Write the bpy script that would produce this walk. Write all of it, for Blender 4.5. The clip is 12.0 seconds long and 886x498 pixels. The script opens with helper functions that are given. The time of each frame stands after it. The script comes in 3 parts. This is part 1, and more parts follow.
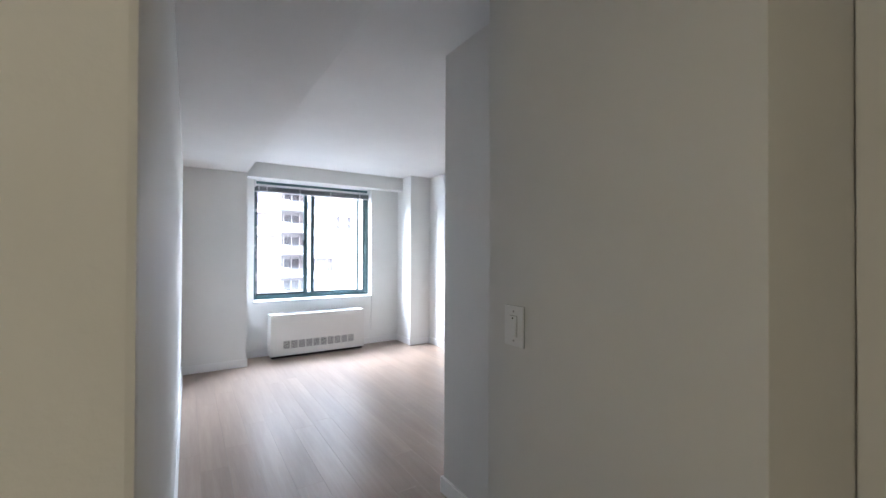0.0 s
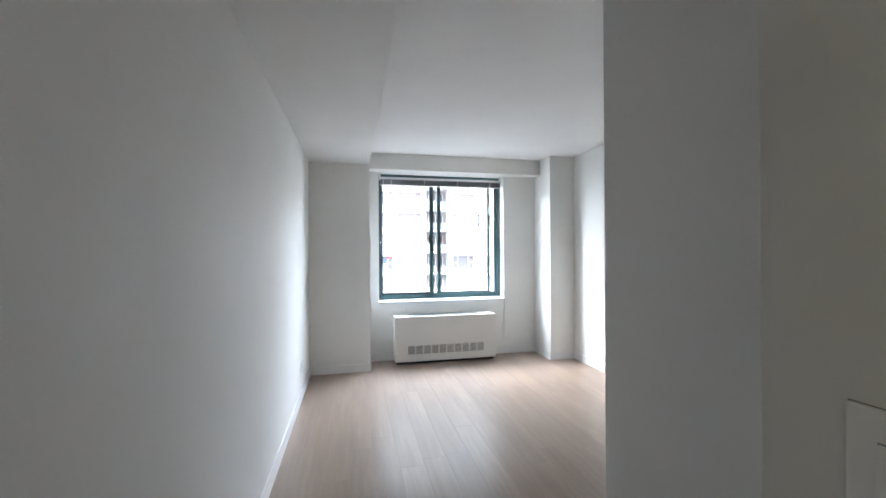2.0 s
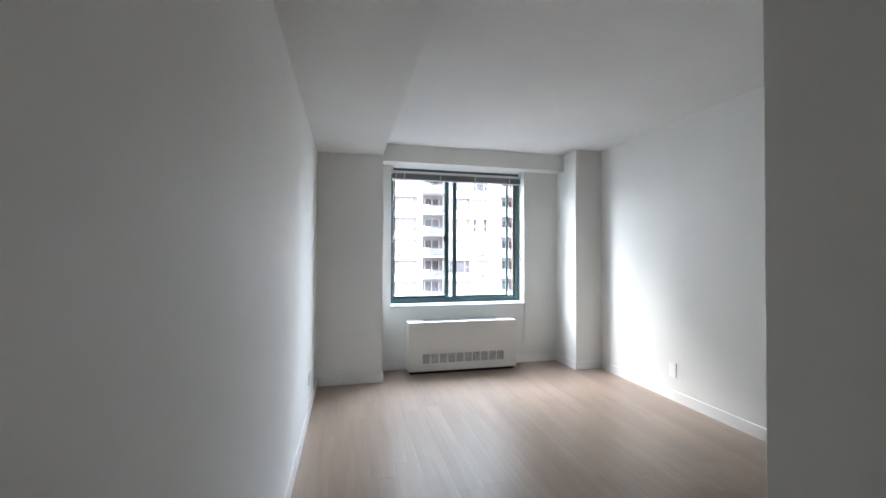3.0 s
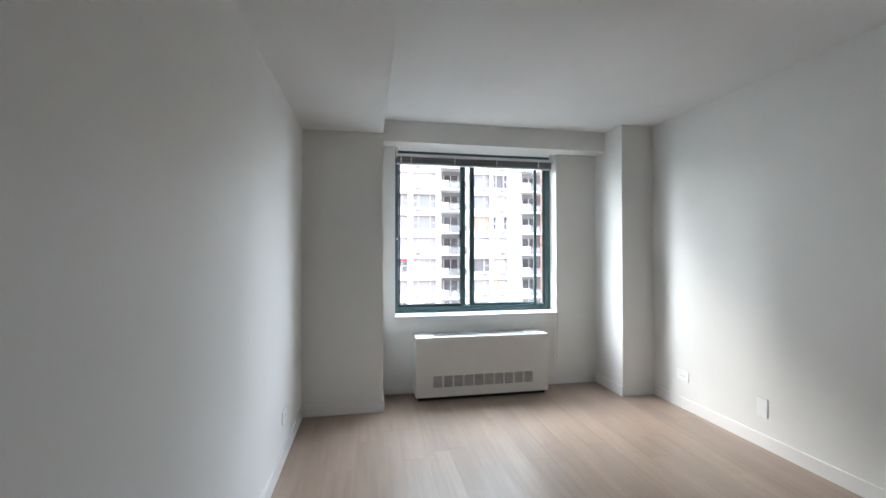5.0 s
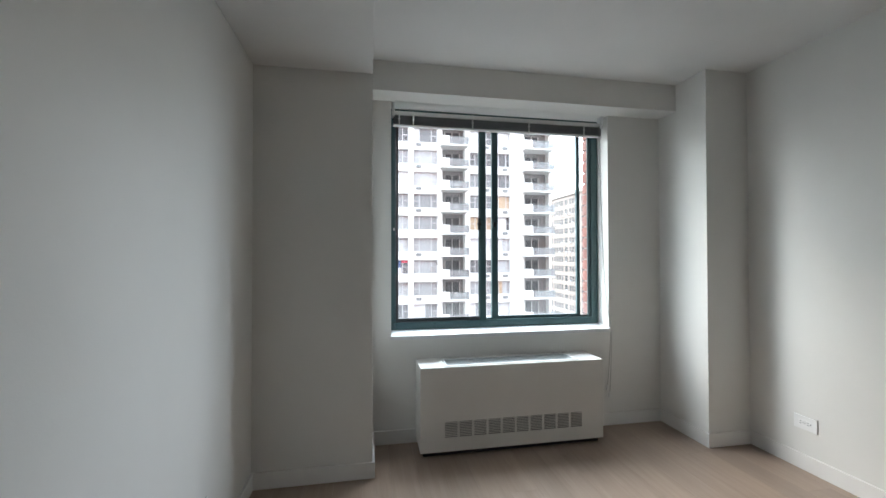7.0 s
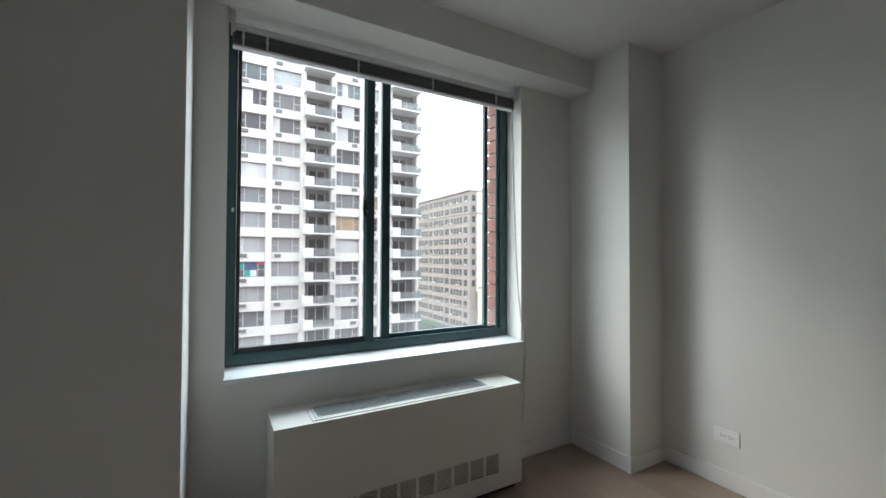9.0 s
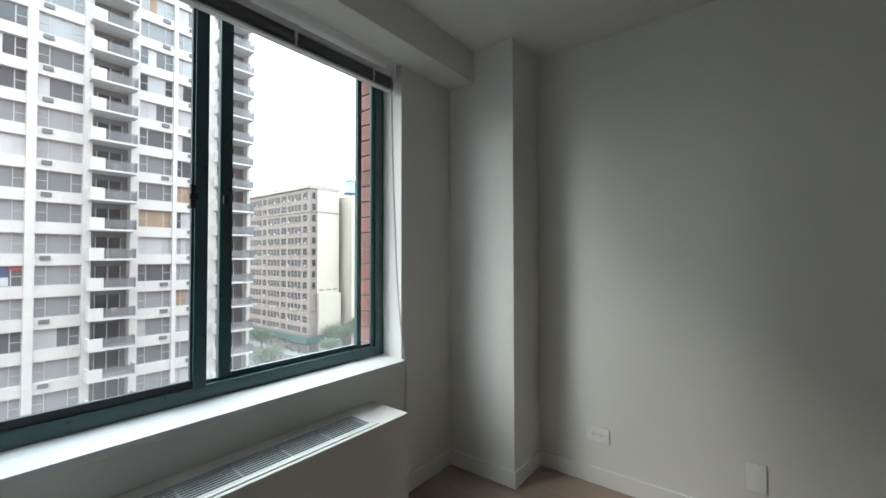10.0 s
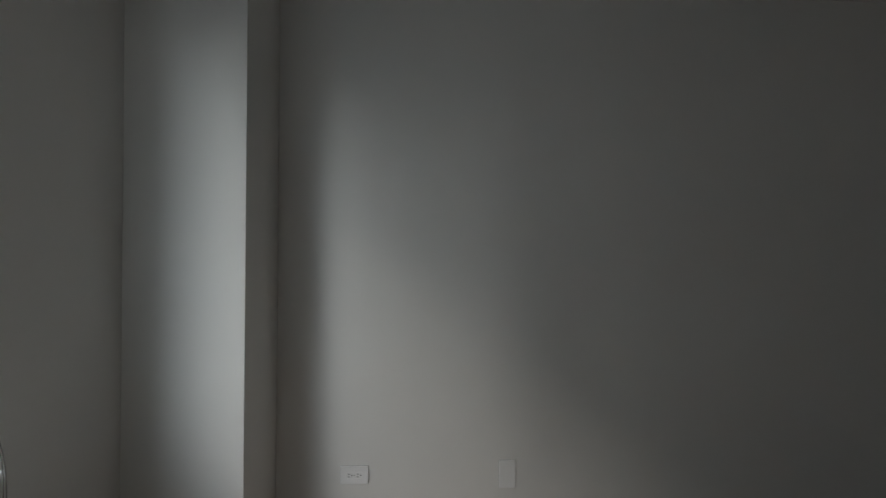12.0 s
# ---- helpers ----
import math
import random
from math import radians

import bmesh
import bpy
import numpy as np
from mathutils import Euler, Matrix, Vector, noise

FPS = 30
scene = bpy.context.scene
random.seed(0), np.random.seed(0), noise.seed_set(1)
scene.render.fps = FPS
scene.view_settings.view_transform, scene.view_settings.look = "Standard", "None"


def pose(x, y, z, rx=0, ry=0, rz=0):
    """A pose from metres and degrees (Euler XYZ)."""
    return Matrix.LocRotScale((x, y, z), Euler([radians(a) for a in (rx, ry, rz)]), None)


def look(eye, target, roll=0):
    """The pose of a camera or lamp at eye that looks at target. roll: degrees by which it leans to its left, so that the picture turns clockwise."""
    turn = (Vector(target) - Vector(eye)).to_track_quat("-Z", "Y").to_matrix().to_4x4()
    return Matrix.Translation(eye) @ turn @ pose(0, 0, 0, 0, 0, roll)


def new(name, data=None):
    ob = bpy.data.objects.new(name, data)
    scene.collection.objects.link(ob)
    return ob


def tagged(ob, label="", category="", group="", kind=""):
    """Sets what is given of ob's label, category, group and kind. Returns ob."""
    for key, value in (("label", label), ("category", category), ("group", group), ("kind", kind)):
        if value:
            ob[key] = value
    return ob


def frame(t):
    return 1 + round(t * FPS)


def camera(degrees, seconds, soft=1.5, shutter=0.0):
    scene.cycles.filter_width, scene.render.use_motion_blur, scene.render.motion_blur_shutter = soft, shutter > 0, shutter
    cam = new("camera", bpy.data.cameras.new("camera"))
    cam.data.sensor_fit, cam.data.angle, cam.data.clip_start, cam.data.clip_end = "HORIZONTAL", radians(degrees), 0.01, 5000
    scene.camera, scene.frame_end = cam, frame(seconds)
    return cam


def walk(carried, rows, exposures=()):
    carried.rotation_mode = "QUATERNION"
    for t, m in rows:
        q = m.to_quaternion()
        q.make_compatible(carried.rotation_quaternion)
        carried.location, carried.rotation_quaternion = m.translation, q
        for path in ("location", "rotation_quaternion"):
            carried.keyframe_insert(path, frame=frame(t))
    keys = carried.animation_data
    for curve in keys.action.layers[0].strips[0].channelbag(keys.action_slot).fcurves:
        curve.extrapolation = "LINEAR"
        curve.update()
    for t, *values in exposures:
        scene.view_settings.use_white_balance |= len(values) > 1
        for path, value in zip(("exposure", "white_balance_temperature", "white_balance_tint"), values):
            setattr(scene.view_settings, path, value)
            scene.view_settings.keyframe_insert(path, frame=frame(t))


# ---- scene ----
cam = camera(95.77, 12.0)
PATH = [
    (0.0, 1.574, 1.984, 1.337, -32.52, 0.47, -0.23),
    (0.5, 1.690, 2.127, 1.362, -25.93, 0.25, -0.02),
    (1.0, 1.822, 2.325, 1.335, -22.69, 0.12, 0.00),
    (1.5, 1.958, 2.528, 1.322, -15.98, 0.12, 0.18),
    (2.0, 1.984, 2.702, 1.319, -12.60, 0.14, 0.27),
    (2.5, 1.903, 2.948, 1.315, -12.40, 0.23, 0.07),
    (3.0, 1.817, 3.116, 1.265, -13.39, 0.84, -0.19),
    (5.0, 2.036, 3.858, 1.281, -10.61, 0.58, 0.01),
    (5.5, 2.065, 4.117, 1.281, -10.91, 0.32, 0.03),
    (6.0, 2.129, 4.368, 1.254, -10.44, 0.81, 0.14),
    (6.5, 2.132, 4.619, 1.245, -10.40, 0.78, 0.09),
    (8.5, 2.190, 5.504, 1.210, -17.85, 1.14, -0.16),
    (9.0, 2.246, 5.645, 1.209, -29.49, 1.06, -0.24),
    (9.5, 2.325, 5.805, 1.216, -40.88, 1.30, -0.01),
    (10.0, 2.342, 6.059, 1.236, -51.80, 1.16, 0.08),
    (10.5, 2.406, 6.230, 1.249, -60.89, 0.86, 0.07),
    (11.0, 2.543, 6.307, 1.252, -69.36, 0.58, 0.08),
    (11.5, 2.659, 6.358, 1.267, -80.90, 0.25, -0.37),
    (12.0, 2.812, 6.452, 1.263, -92.45, 0.16, -0.43),
]
EXPOSURES = [(0.0, 3.9, 5650, 12), (1.0, 3.9, 5850, 10), (2.0, 3.6, 5850, 9), (3.0, 3.25, 5950, 9), (6.0, 2.65, 6150, 8), (8.5, 1.6, 6350, 5), (10.0, 1.3, 6350, 4), (12.0, 0.8, 6300, 8)]
walk(cam, [(t, pose(x, y, z, 90 + pitch, roll, yaw)) for t, x, y, z, yaw, pitch, roll in PATH], EXPOSURES)

# ---- world, light, exposure ----
world = bpy.data.worlds.new("overcast_sky")
scene.world = world
world.use_nodes = True
wn, wl = world.node_tree.nodes, world.node_tree.links
sky = wn.new("ShaderNodeTexSky")
sky.sky_type = "NISHITA"
sky.sun_disc = False
sky.sun_elevation, sky.sun_rotation = radians(33), radians(-42)
sky.air_density, sky.dust_density = 1.0, 4.0
veil = wn.new("ShaderNodeMix")
veil.data_type = "RGBA"
veil.inputs["Factor"].default_value = 0.8
veil.inputs["B"].default_value = (8.8, 9.5, 10.3, 1)
wl.new(sky.outputs["Color"], veil.inputs["A"])
# overcast: the zenith is somewhat brighter than the horizon
up = wn.new("ShaderNodeSeparateXYZ")
wl.new(wn.new("ShaderNodeTexCoord").outputs["Generated"], up.inputs[0])
grade = wn.new("ShaderNodeMapRange")
grade.inputs["To Min"].default_value, grade.inputs["To Max"].default_value = 2.1, 3.6
curve = wn.new("ShaderNodeMath")
curve.operation = "POWER"
curve.inputs[1].default_value = 1.1
wl.new(up.outputs["Z"], curve.inputs[0])
wl.new(curve.outputs[0], grade.inputs["Value"])
bright = wn.new("ShaderNodeVectorMath")
bright.operation = "SCALE"
wl.new(veil.outputs["Result"], bright.inputs[0])
wl.new(grade.outputs["Result"], bright.inputs["Scale"])
wl.new(bright.outputs["Vector"], wn["Background"].inputs["Color"])
wn["Background"].inputs["Strength"].default_value = 0.12
sun = new("sun", bpy.data.lights.new("sun", "SUN"))
sun.data.energy, sun.data.angle, sun.data.color = 0.36, radians(48), (0.9, 0.95, 1.0)
sun.matrix_world = look((0, 0, 40), (math.sin(radians(42)) * 20, -math.cos(radians(42)) * 20, 40 - 20 * math.tan(radians(33))))
portal = new("window_sky_portal", bpy.data.lights.new("window_sky_portal", "AREA"))
portal.data.shape, portal.data.size, portal.data.size_y = "RECTANGLE", 1.56, 1.5
portal.data.cycles.is_portal = True
portal.matrix_world = pose(3.06, 7.90, 1.5, -90, 0, 0)


# ---- materials ----
def material(name):
    m = bpy.data.materials.new(name)
    m.use_nodes = True
    n = m.node_tree.nodes
    return m, n, m.node_tree.links, n["Principled BSDF"]


def noise_node(n, links, coord, scale, detail=3.0, rough=0.55):
    mp = n.new("ShaderNodeMapping")
    mp.inputs["Scale"].default_value = scale if isinstance(scale, tuple) else (scale,) * 3
    links.new(coord, mp.inputs["Vector"])
    t = n.new("ShaderNodeTexNoise")
    t.inputs["Scale"].default_value = 1.0
    t.inputs["Detail"].default_value = detail
    t.inputs["Roughness"].default_value = rough
    links.new(mp.outputs["Vector"], t.inputs["Vector"])
    return t.outputs["Fac"]


def ramp(n, links, fac, stops):
    r = n.new("ShaderNodeValToRGB")
    while len(r.color_ramp.elements) < len(stops):
        r.color_ramp.elements.new(0.5)
    for e, (p, c) in zip(r.color_ramp.elements, stops):
        e.position, e.color = p, (*c, 1)
    links.new(fac, r.inputs["Fac"])
    return r.outputs["Color"]


def bump(n, links, height, strength, distance, bsdf):
    b = n.new("ShaderNodeBump")
    b.inputs["Strength"].default_value, b.inputs["Distance"].default_value = strength, distance
    links.new(height, b.inputs["Height"])
    links.new(b.outputs["Normal"], bsdf.inputs["Normal"])


def plain(name, colour, rough=0.5, metal=0.0, vary=0.06, grain=40.0, relief=0.15, depth=0.001):
    """Paint, plastic or metal with faint large and small variation."""
    m, n, l, b = material(name)
    co = n.new("ShaderNodeTexCoord").outputs["Object"]
    big = noise_node(n, l, co, 1.7, 4)
    c = [max(0.0, v) for v in colour]
    col = ramp(n, l, big, [(0.3, tuple(v * (1 - vary) for v in c)), (0.7, tuple(min(1, v * (1 + vary)) for v in c))])
    l.new(col, b.inputs["Base Color"])
    fine = noise_node(n, l, co, grain, 3)
    rr = n.new("ShaderNodeMapRange")
    rr.inputs["To Min"].default_value, rr.inputs["To Max"].default_value = max(0.03, rough - 0.08), min(1, rough + 0.08)
    l.new(fine, rr.inputs["Value"])
    l.new(rr.outputs["Result"], b.inputs["Roughness"])
    b.inputs["Metallic"].default_value = metal
    if relief:
        bump(n, l, fine, relief, depth, b)
    return m


WALL = plain("wall_paint_white", (0.77, 0.762, 0.732), 0.62, vary=0.025, grain=140, relief=0.22, depth=0.0012)
CEIL = plain("ceiling_paint_white", (0.785, 0.78, 0.765), 0.85, vary=0.03, grain=90, relief=0.35, depth=0.002)
TRIM = plain("trim_paint_semigloss", (0.82, 0.81, 0.79), 0.38, vary=0.03, grain=60, relief=0.1)
SILLM = plain("sill_paint_white", (0.70, 0.71, 0.72), 0.4, vary=0.04, grain=60, relief=0.12)
STEEL = plain("enamelled_steel_white", (0.74, 0.725, 0.69), 0.42, vary=0.03, grain=80, relief=0.05)
LOUVRE = plain("louvre_grey_aluminium", (0.40, 0.42, 0.42), 0.45, 0.3, vary=0.08)
GREEN = plain("dark_green_anodised_frame", (0.05, 0.10, 0.106), 0.3, 0.15, vary=0.08, grain=50, relief=0.0)
# flat black put in for the dark inside hollows, slots and gaps
BLACK = plain("black_void", (0.012, 0.012, 0.012), 0.8, vary=0.2)
RUBBER = plain("black_gasket", (0.02, 0.024, 0.026), 0.6, vary=0.2)
SLAT = plain("blind_slat_grey", (0.19, 0.197, 0.205), 0.35, 0.2, vary=0.12)
RAIL = plain("blind_rail_white", (0.72, 0.72, 0.715), 0.4, vary=0.05)
CORD = plain("cord_grey", (0.30, 0.29, 0.27), 0.8, vary=0.1)
PLASTIC = plain("white_plastic", (0.86, 0.86, 0.85), 0.3, vary=0.02, grain=30, relief=0.02)
# grey that draws the shadow line round plates and rocker
GAP = plain("shadow_gap_grey", (0.34, 0.335, 0.325), 0.6)
SCREW = plain("nickel_screw", (0.45, 0.44, 0.42), 0.35, 0.9)
LED = plain("dark_indicator", (0.015, 0.01, 0.01), 0.25)


def wood_floor():
    m, n, l, b = material("oak_look_vinyl_plank")
    tc = n.new("ShaderNodeTexCoord")
    info = n.new("ShaderNodeObjectInfo")
    off = n.new("ShaderNodeCombineXYZ")
    mul = n.new("ShaderNodeMath")
    mul.operation = "MULTIPLY"
    mul.inputs[1].default_value = 37.0
    l.new(info.outputs["Random"], mul.inputs[0])
    l.new(mul.outputs[0], off.inputs["X"])
    l.new(mul.outputs[0], off.inputs["Y"])
    add = n.new("ShaderNodeVectorMath")
    l.new(tc.outputs["Object"], add.inputs[0])
    l.new(off.outputs[0], add.inputs[1])
    co = add.outputs[0]
    long_grain = noise_node(n, l, co, (38, 1.6, 1), 5, 0.6)
    fine = noise_node(n, l, co, (260, 7, 1), 3, 0.6)
    cloud = noise_node(n, l, co, (7, 0.9, 1), 3, 0.5)
    base = ramp(n, l, long_grain, [(0.2, (0.315, 0.238, 0.186)), (0.5, (0.355, 0.273, 0.217)), (0.8, (0.395, 0.31, 0.25))])
    tint = ramp(n, l, info.outputs["Random"], [(0.0, (0.93, 0.93, 0.93)), (0.5, (1, 0.99, 0.98)), (1.0, (1.05, 1.04, 1.03))])
    mix = n.new("ShaderNodeMix")
    mix.data_type, mix.blend_type = "RGBA", "MULTIPLY"
    mix.inputs["Factor"].default_value = 1
    l.new(base, mix.inputs["A"])
    l.new(tint, mix.inputs["B"])
    mix2 = n.new("ShaderNodeMix")
    mix2.data_type, mix2.blend_type = "RGBA", "MULTIPLY"
    mix2.inputs["Factor"].default_value = 0.5
    l.new(mix.outputs["Result"], mix2.inputs["A"])
    l.new(ramp(n, l, cloud, [(0.3, (0.78, 0.77, 0.76)), (0.7, (1.08, 1.07, 1.06))]), mix2.inputs["B"])
    mix3 = n.new("ShaderNodeMix")
    mix3.data_type, mix3.blend_type = "RGBA", "MULTIPLY"
    mix3.inputs["Factor"].default_value = 0.2
    l.new(mix2.outputs["Result"], mix3.inputs["A"])
    l.new(ramp(n, l, fine, [(0.35, (0.7, 0.68, 0.66)), (0.6, (1.05, 1.05, 1.05))]), mix3.inputs["B"])
    l.new(mix3.outputs["Result"], b.inputs["Base Color"])
    rr = n.new("ShaderNodeMapRange")
    rr.inputs["To Min"].default_value, rr.inputs["To Max"].default_value = 0.28, 0.33
    l.new(long_grain, rr.inputs["Value"])
    l.new(rr.outputs["Result"], b.inputs["Roughness"])
    bump(n, l, fine, 0.1, 0.0003, b)
    b.inputs["Specular IOR Level"].default_value = 0.4
    return m


WOOD = wood_floor()


def brick_material():
    m, n, l, b = material("red_brick_glazed_face")
    co = n.new("ShaderNodeTexCoord").outputs["Object"]
    info = n.new("ShaderNodeObjectInfo")
    base = ramp(n, l, info.outputs["Random"], [(0.0, (0.19, 0.068, 0.052)), (0.5, (0.25, 0.088, 0.066)), (1.0, (0.21, 0.095, 0.08))])
    spots = noise_node(n, l, co, 60, 4)
    mix = n.new("ShaderNodeMix")
    mix.data_type, mix.blend_type = "RGBA", "MULTIPLY"
    mix.inputs["Factor"].default_value = 0.8
    l.new(base, mix.inputs["A"])
    l.new(ramp(n, l, spots, [(0.3, (0.65, 0.62, 0.6)), (0.7, (1.1, 1.1, 1.1))]), mix.inputs["B"])
    l.new(mix.outputs["Result"], b.inputs["Base Color"])
    b.inputs["Roughness"].default_value = 0.7
    bump(n, l, spots, 0.5, 0.003, b)
    return m


BRICK = brick_material()
MORTAR = plain("mortar_grey", (0.30, 0.27, 0.25), 0.9, vary=0.15, grain=90, relief=0.5, depth=0.003)


def weathered(name, colour, vary=0.14, rough=0.8, scale=0.25):
    """Masonry far away: broad stains running down and a finer mottling."""
    m, n, l, b = material(name)
    co = n.new("ShaderNodeTexCoord").outputs["Object"]
    broad = noise_node(n, l, co, (scale, scale, scale * 0.35), 5, 0.6)
    fine = noise_node(n, l, co, 3.0, 4)
    mix = n.new("ShaderNodeMix")
    mix.data_type, mix.blend_type = "RGBA", "MULTIPLY"
    mix.inputs["Factor"].default_value = 0.7
    l.new(ramp(n, l, broad, [(0.3, tuple(c * (1 - vary) for c in colour)), (0.7, tuple(min(1, c * (1 + vary)) for c in colour))]), mix.inputs["A"])
    l.new(ramp(n, l, fine, [(0.3, (0.85, 0.85, 0.85)), (0.7, (1.08, 1.08, 1.08))]), mix.inputs["B"])
    l.new(mix.outputs["Result"], b.inputs["Base Color"])
    b.inputs["Roughness"].default_value = rough
    return m


REDWALL = weathered("red_brick_front", (0.30, 0.11, 0.08), 0.12)
WHITEBRICK = weathered("white_glazed_brick", (0.47, 0.458, 0.436), 0.06)
CONCRETE = weathered("painted_concrete", (0.45, 0.441, 0.425), 0.08)
# the shade of the balcony recesses is put into this dark colour
SHADEWALL = weathered("balcony_recess_shade", (0.13, 0.126, 0.123), 0.12)
TAN = weathered("tan_grey_brick", (0.17, 0.132, 0.115), 0.12)
CREAM = weathered("cream_painted_brick", (0.40, 0.35, 0.285), 0.08)
LIMESTONE = weathered("limestone_trim", (0.27, 0.235, 0.205), 0.1)
ASPHALT = weathered("asphalt", (0.055, 0.055, 0.057), 0.2, 0.85)
PAVING = weathered("concrete_paving", (0.16, 0.155, 0.15), 0.12)


def railing_panel():
    m, n, l, b = material("smoked_railing_panel")
    b.inputs["Base Color"].default_value = (0.22, 0.23, 0.24, 1)
    b.inputs["Roughness"].default_value = 0.25
    clear = n.new("ShaderNodeBsdfTransparent")
    mix = n.new("ShaderNodeMixShader")
    mix.inputs["Fac"].default_value = 0.45
    l.new(clear.outputs[0], mix.inputs[1])
    l.new(b.outputs[0], mix.inputs[2])
    l.new(mix.outputs[0], n["Material Output"].inputs["Surface"])
    return m


PANEL = railing_panel()
GALV = plain("galvanised_grille", (0.10, 0.105, 0.11), 0.6, 0.1)
CURTAIN = plain("drawn_curtain", (0.33, 0.33, 0.34), 0.9, vary=0.1)
BLINDW = plain("white_roller_blind", (0.4, 0.4, 0.405), 0.8, vary=0.08)
TANC = plain("tan_curtain", (0.24, 0.17, 0.11), 0.9, vary=0.15)
TEAL = plain("teal_cloth", (0.01, 0.22, 0.18), 0.8)
CRIMSON = plain("red_cloth", (0.40, 0.03, 0.06), 0.8)
NAVY = plain("navy_cloth", (0.03, 0.05, 0.13), 0.8)
FRAMEGREY = plain("window_frame_grey", (0.35, 0.36, 0.37), 0.5, 0.2)
SHED = plain("green_plywood_shed", (0.016, 0.05, 0.045), 0.6, vary=0.2)
TANK = plain("weathered_tank_wood", (0.25, 0.30, 0.34), 0.8, vary=0.2)
LEAF = plain("street_tree_leaf", (0.04, 0.065, 0.027), 0.7, vary=0.35, grain=2)
BARK = plain("bark", (0.10, 0.08, 0.06), 0.9, vary=0.2)
TYRE = plain("tyre_rubber", (0.02, 0.02, 0.02), 0.8)


def facade_glass():
    m, n, l, b = material("facade_window_glass")
    info = n.new("ShaderNodeObjectInfo")
    l.new(ramp(n, l, info.outputs["Random"], [(0.0, (0.02, 0.023, 0.027)), (0.2, (0.08, 0.088, 0.095)), (0.6, (0.19, 0.202, 0.21)), (1.0, (0.29, 0.302, 0.31))]), b.inputs["Base Color"])
    b.inputs["Roughness"].default_value = 0.12
    return m


FGLASS = facade_glass()
DARKGLASS = plain("dark_far_window", (0.016, 0.016, 0.018), 0.5, vary=0.4, relief=0)
DARKGLASS.node_tree.nodes["Principled BSDF"].inputs["Specular IOR Level"].default_value = 0.15


def pane_glass():
    m, n, l, b = material("clear_window_glass")
    out = n["Material Output"]
    clear = n.new("ShaderNodeBsdfTransparent")
    clear.inputs["Color"].default_value = (0.95, 0.97, 0.965, 1)
    gloss = n.new("ShaderNodeBsdfGlossy")
    gloss.inputs["Roughness"].default_value = 0.02
    # thin uneven dust film, also carries the whiter foot of the pane
    dust_haze = n.new("ShaderNodeBsdfTranslucent")
    dust_haze.inputs["Color"].default_value = (0.8, 0.82, 0.83, 1)
    co = n.new("ShaderNodeTexCoord").outputs["Object"]
    film = ramp(n, l, noise_node(n, l, co, (3, 3, 5), 4), [(0.35, (0.006, 0.006, 0.006)), (0.75, (0.026, 0.026, 0.026))])
    foot = n.new("ShaderNodeSeparateXYZ")
    l.new(co, foot.inputs[0])
    # the pane grows whiter towards its bottom edge
    low = n.new("ShaderNodeMapRange")
    low.interpolation_type = "SMOOTHSTEP"
    low.inputs["From Min"].default_value, low.inputs["From Max"].default_value = 0.77, 1.02
    low.inputs["To Min"].default_value, low.inputs["To Max"].default_value = 0.035, 0.0
    l.new(foot.outputs["Z"], low.inputs["Value"])
    both = n.new("ShaderNodeMath")
    l.new(film, both.inputs[0])
    l.new(low.outputs["Result"], both.inputs[1])
    a = n.new("ShaderNodeMixShader")
    l.new(both.outputs[0], a.inputs["Fac"])
    l.new(clear.outputs[0], a.inputs[1])
    l.new(dust_haze.outputs[0], a.inputs[2])
    c = n.new("ShaderNodeMixShader")
    c.inputs["Fac"].default_value = 0.03
    l.new(a.outputs[0], c.inputs[1])
    l.new(gloss.outputs[0], c.inputs[2])
    l.new(c.outputs[0], out.inputs["Surface"])
    return m


GLASS = pane_glass()


# ---- helpers for meshes ----
def box(bm, x0, x1, y0, y1, z0, z1, bevel=0.0):
    r = bmesh.ops.create_cube(bm, size=1)
    vs = r["verts"]
    for v in vs:
        v.co = Vector((x0 + (v.co.x + 0.5) * (x1 - x0), y0 + (v.co.y + 0.5) * (y1 - y0), z0 + (v.co.z + 0.5) * (z1 - z0)))
    if bevel:
        edges = list({e for v in vs for e in v.link_edges})
        bmesh.ops.bevel(bm, geom=edges, offset=bevel, segments=2, profile=0.7, affect="EDGES")
    return bm


def rod(bm, a, b, r0, r1=None, sides=10):
    a, b = Vector(a), Vector(b)
    m = Matrix.Translation((a + b) / 2) @ (b - a).to_track_quat("Z", "Y").to_matrix().to_4x4()
    bmesh.ops.create_cone(bm, cap_ends=True, segments=sides, radius1=r0, radius2=r0 if r1 is None else r1, depth=(b - a).length, matrix=m)
    return bm


def finish(name, bm, mat, smooth=False):
    bmesh.ops.recalc_face_normals(bm, faces=bm.faces)
    me = bpy.data.meshes.new(name)
    bm.to_mesh(me)
    bm.free()
    me.materials.append(mat)
    if smooth:
        for p in me.polygons:
            p.use_smooth = True
    return new(name, me)


def part(name, bm, mat, parent, label="", smooth=False):
    ob = finish(name, bm, mat, smooth)
    ob.parent = parent
    ob.matrix_parent_inverse = Matrix.Translation(-parent.matrix_basis.translation) if parent.parent is None else Matrix.Identity(4)
    if label:
        ob["label"] = label
    return ob


def thing(name, at, label, category, group="", kind=""):
    ob = new(name)
    ob.empty_display_size = 0.1
    ob.matrix_basis = Matrix.Translation(at)
    return tagged(ob, label, category, group, kind)


def structure(name, bm, mat, label, category):
    return tagged(finish(name, bm, mat), label, category, kind="structure")


def B(*a):
    return box(bmesh.new(), *a)


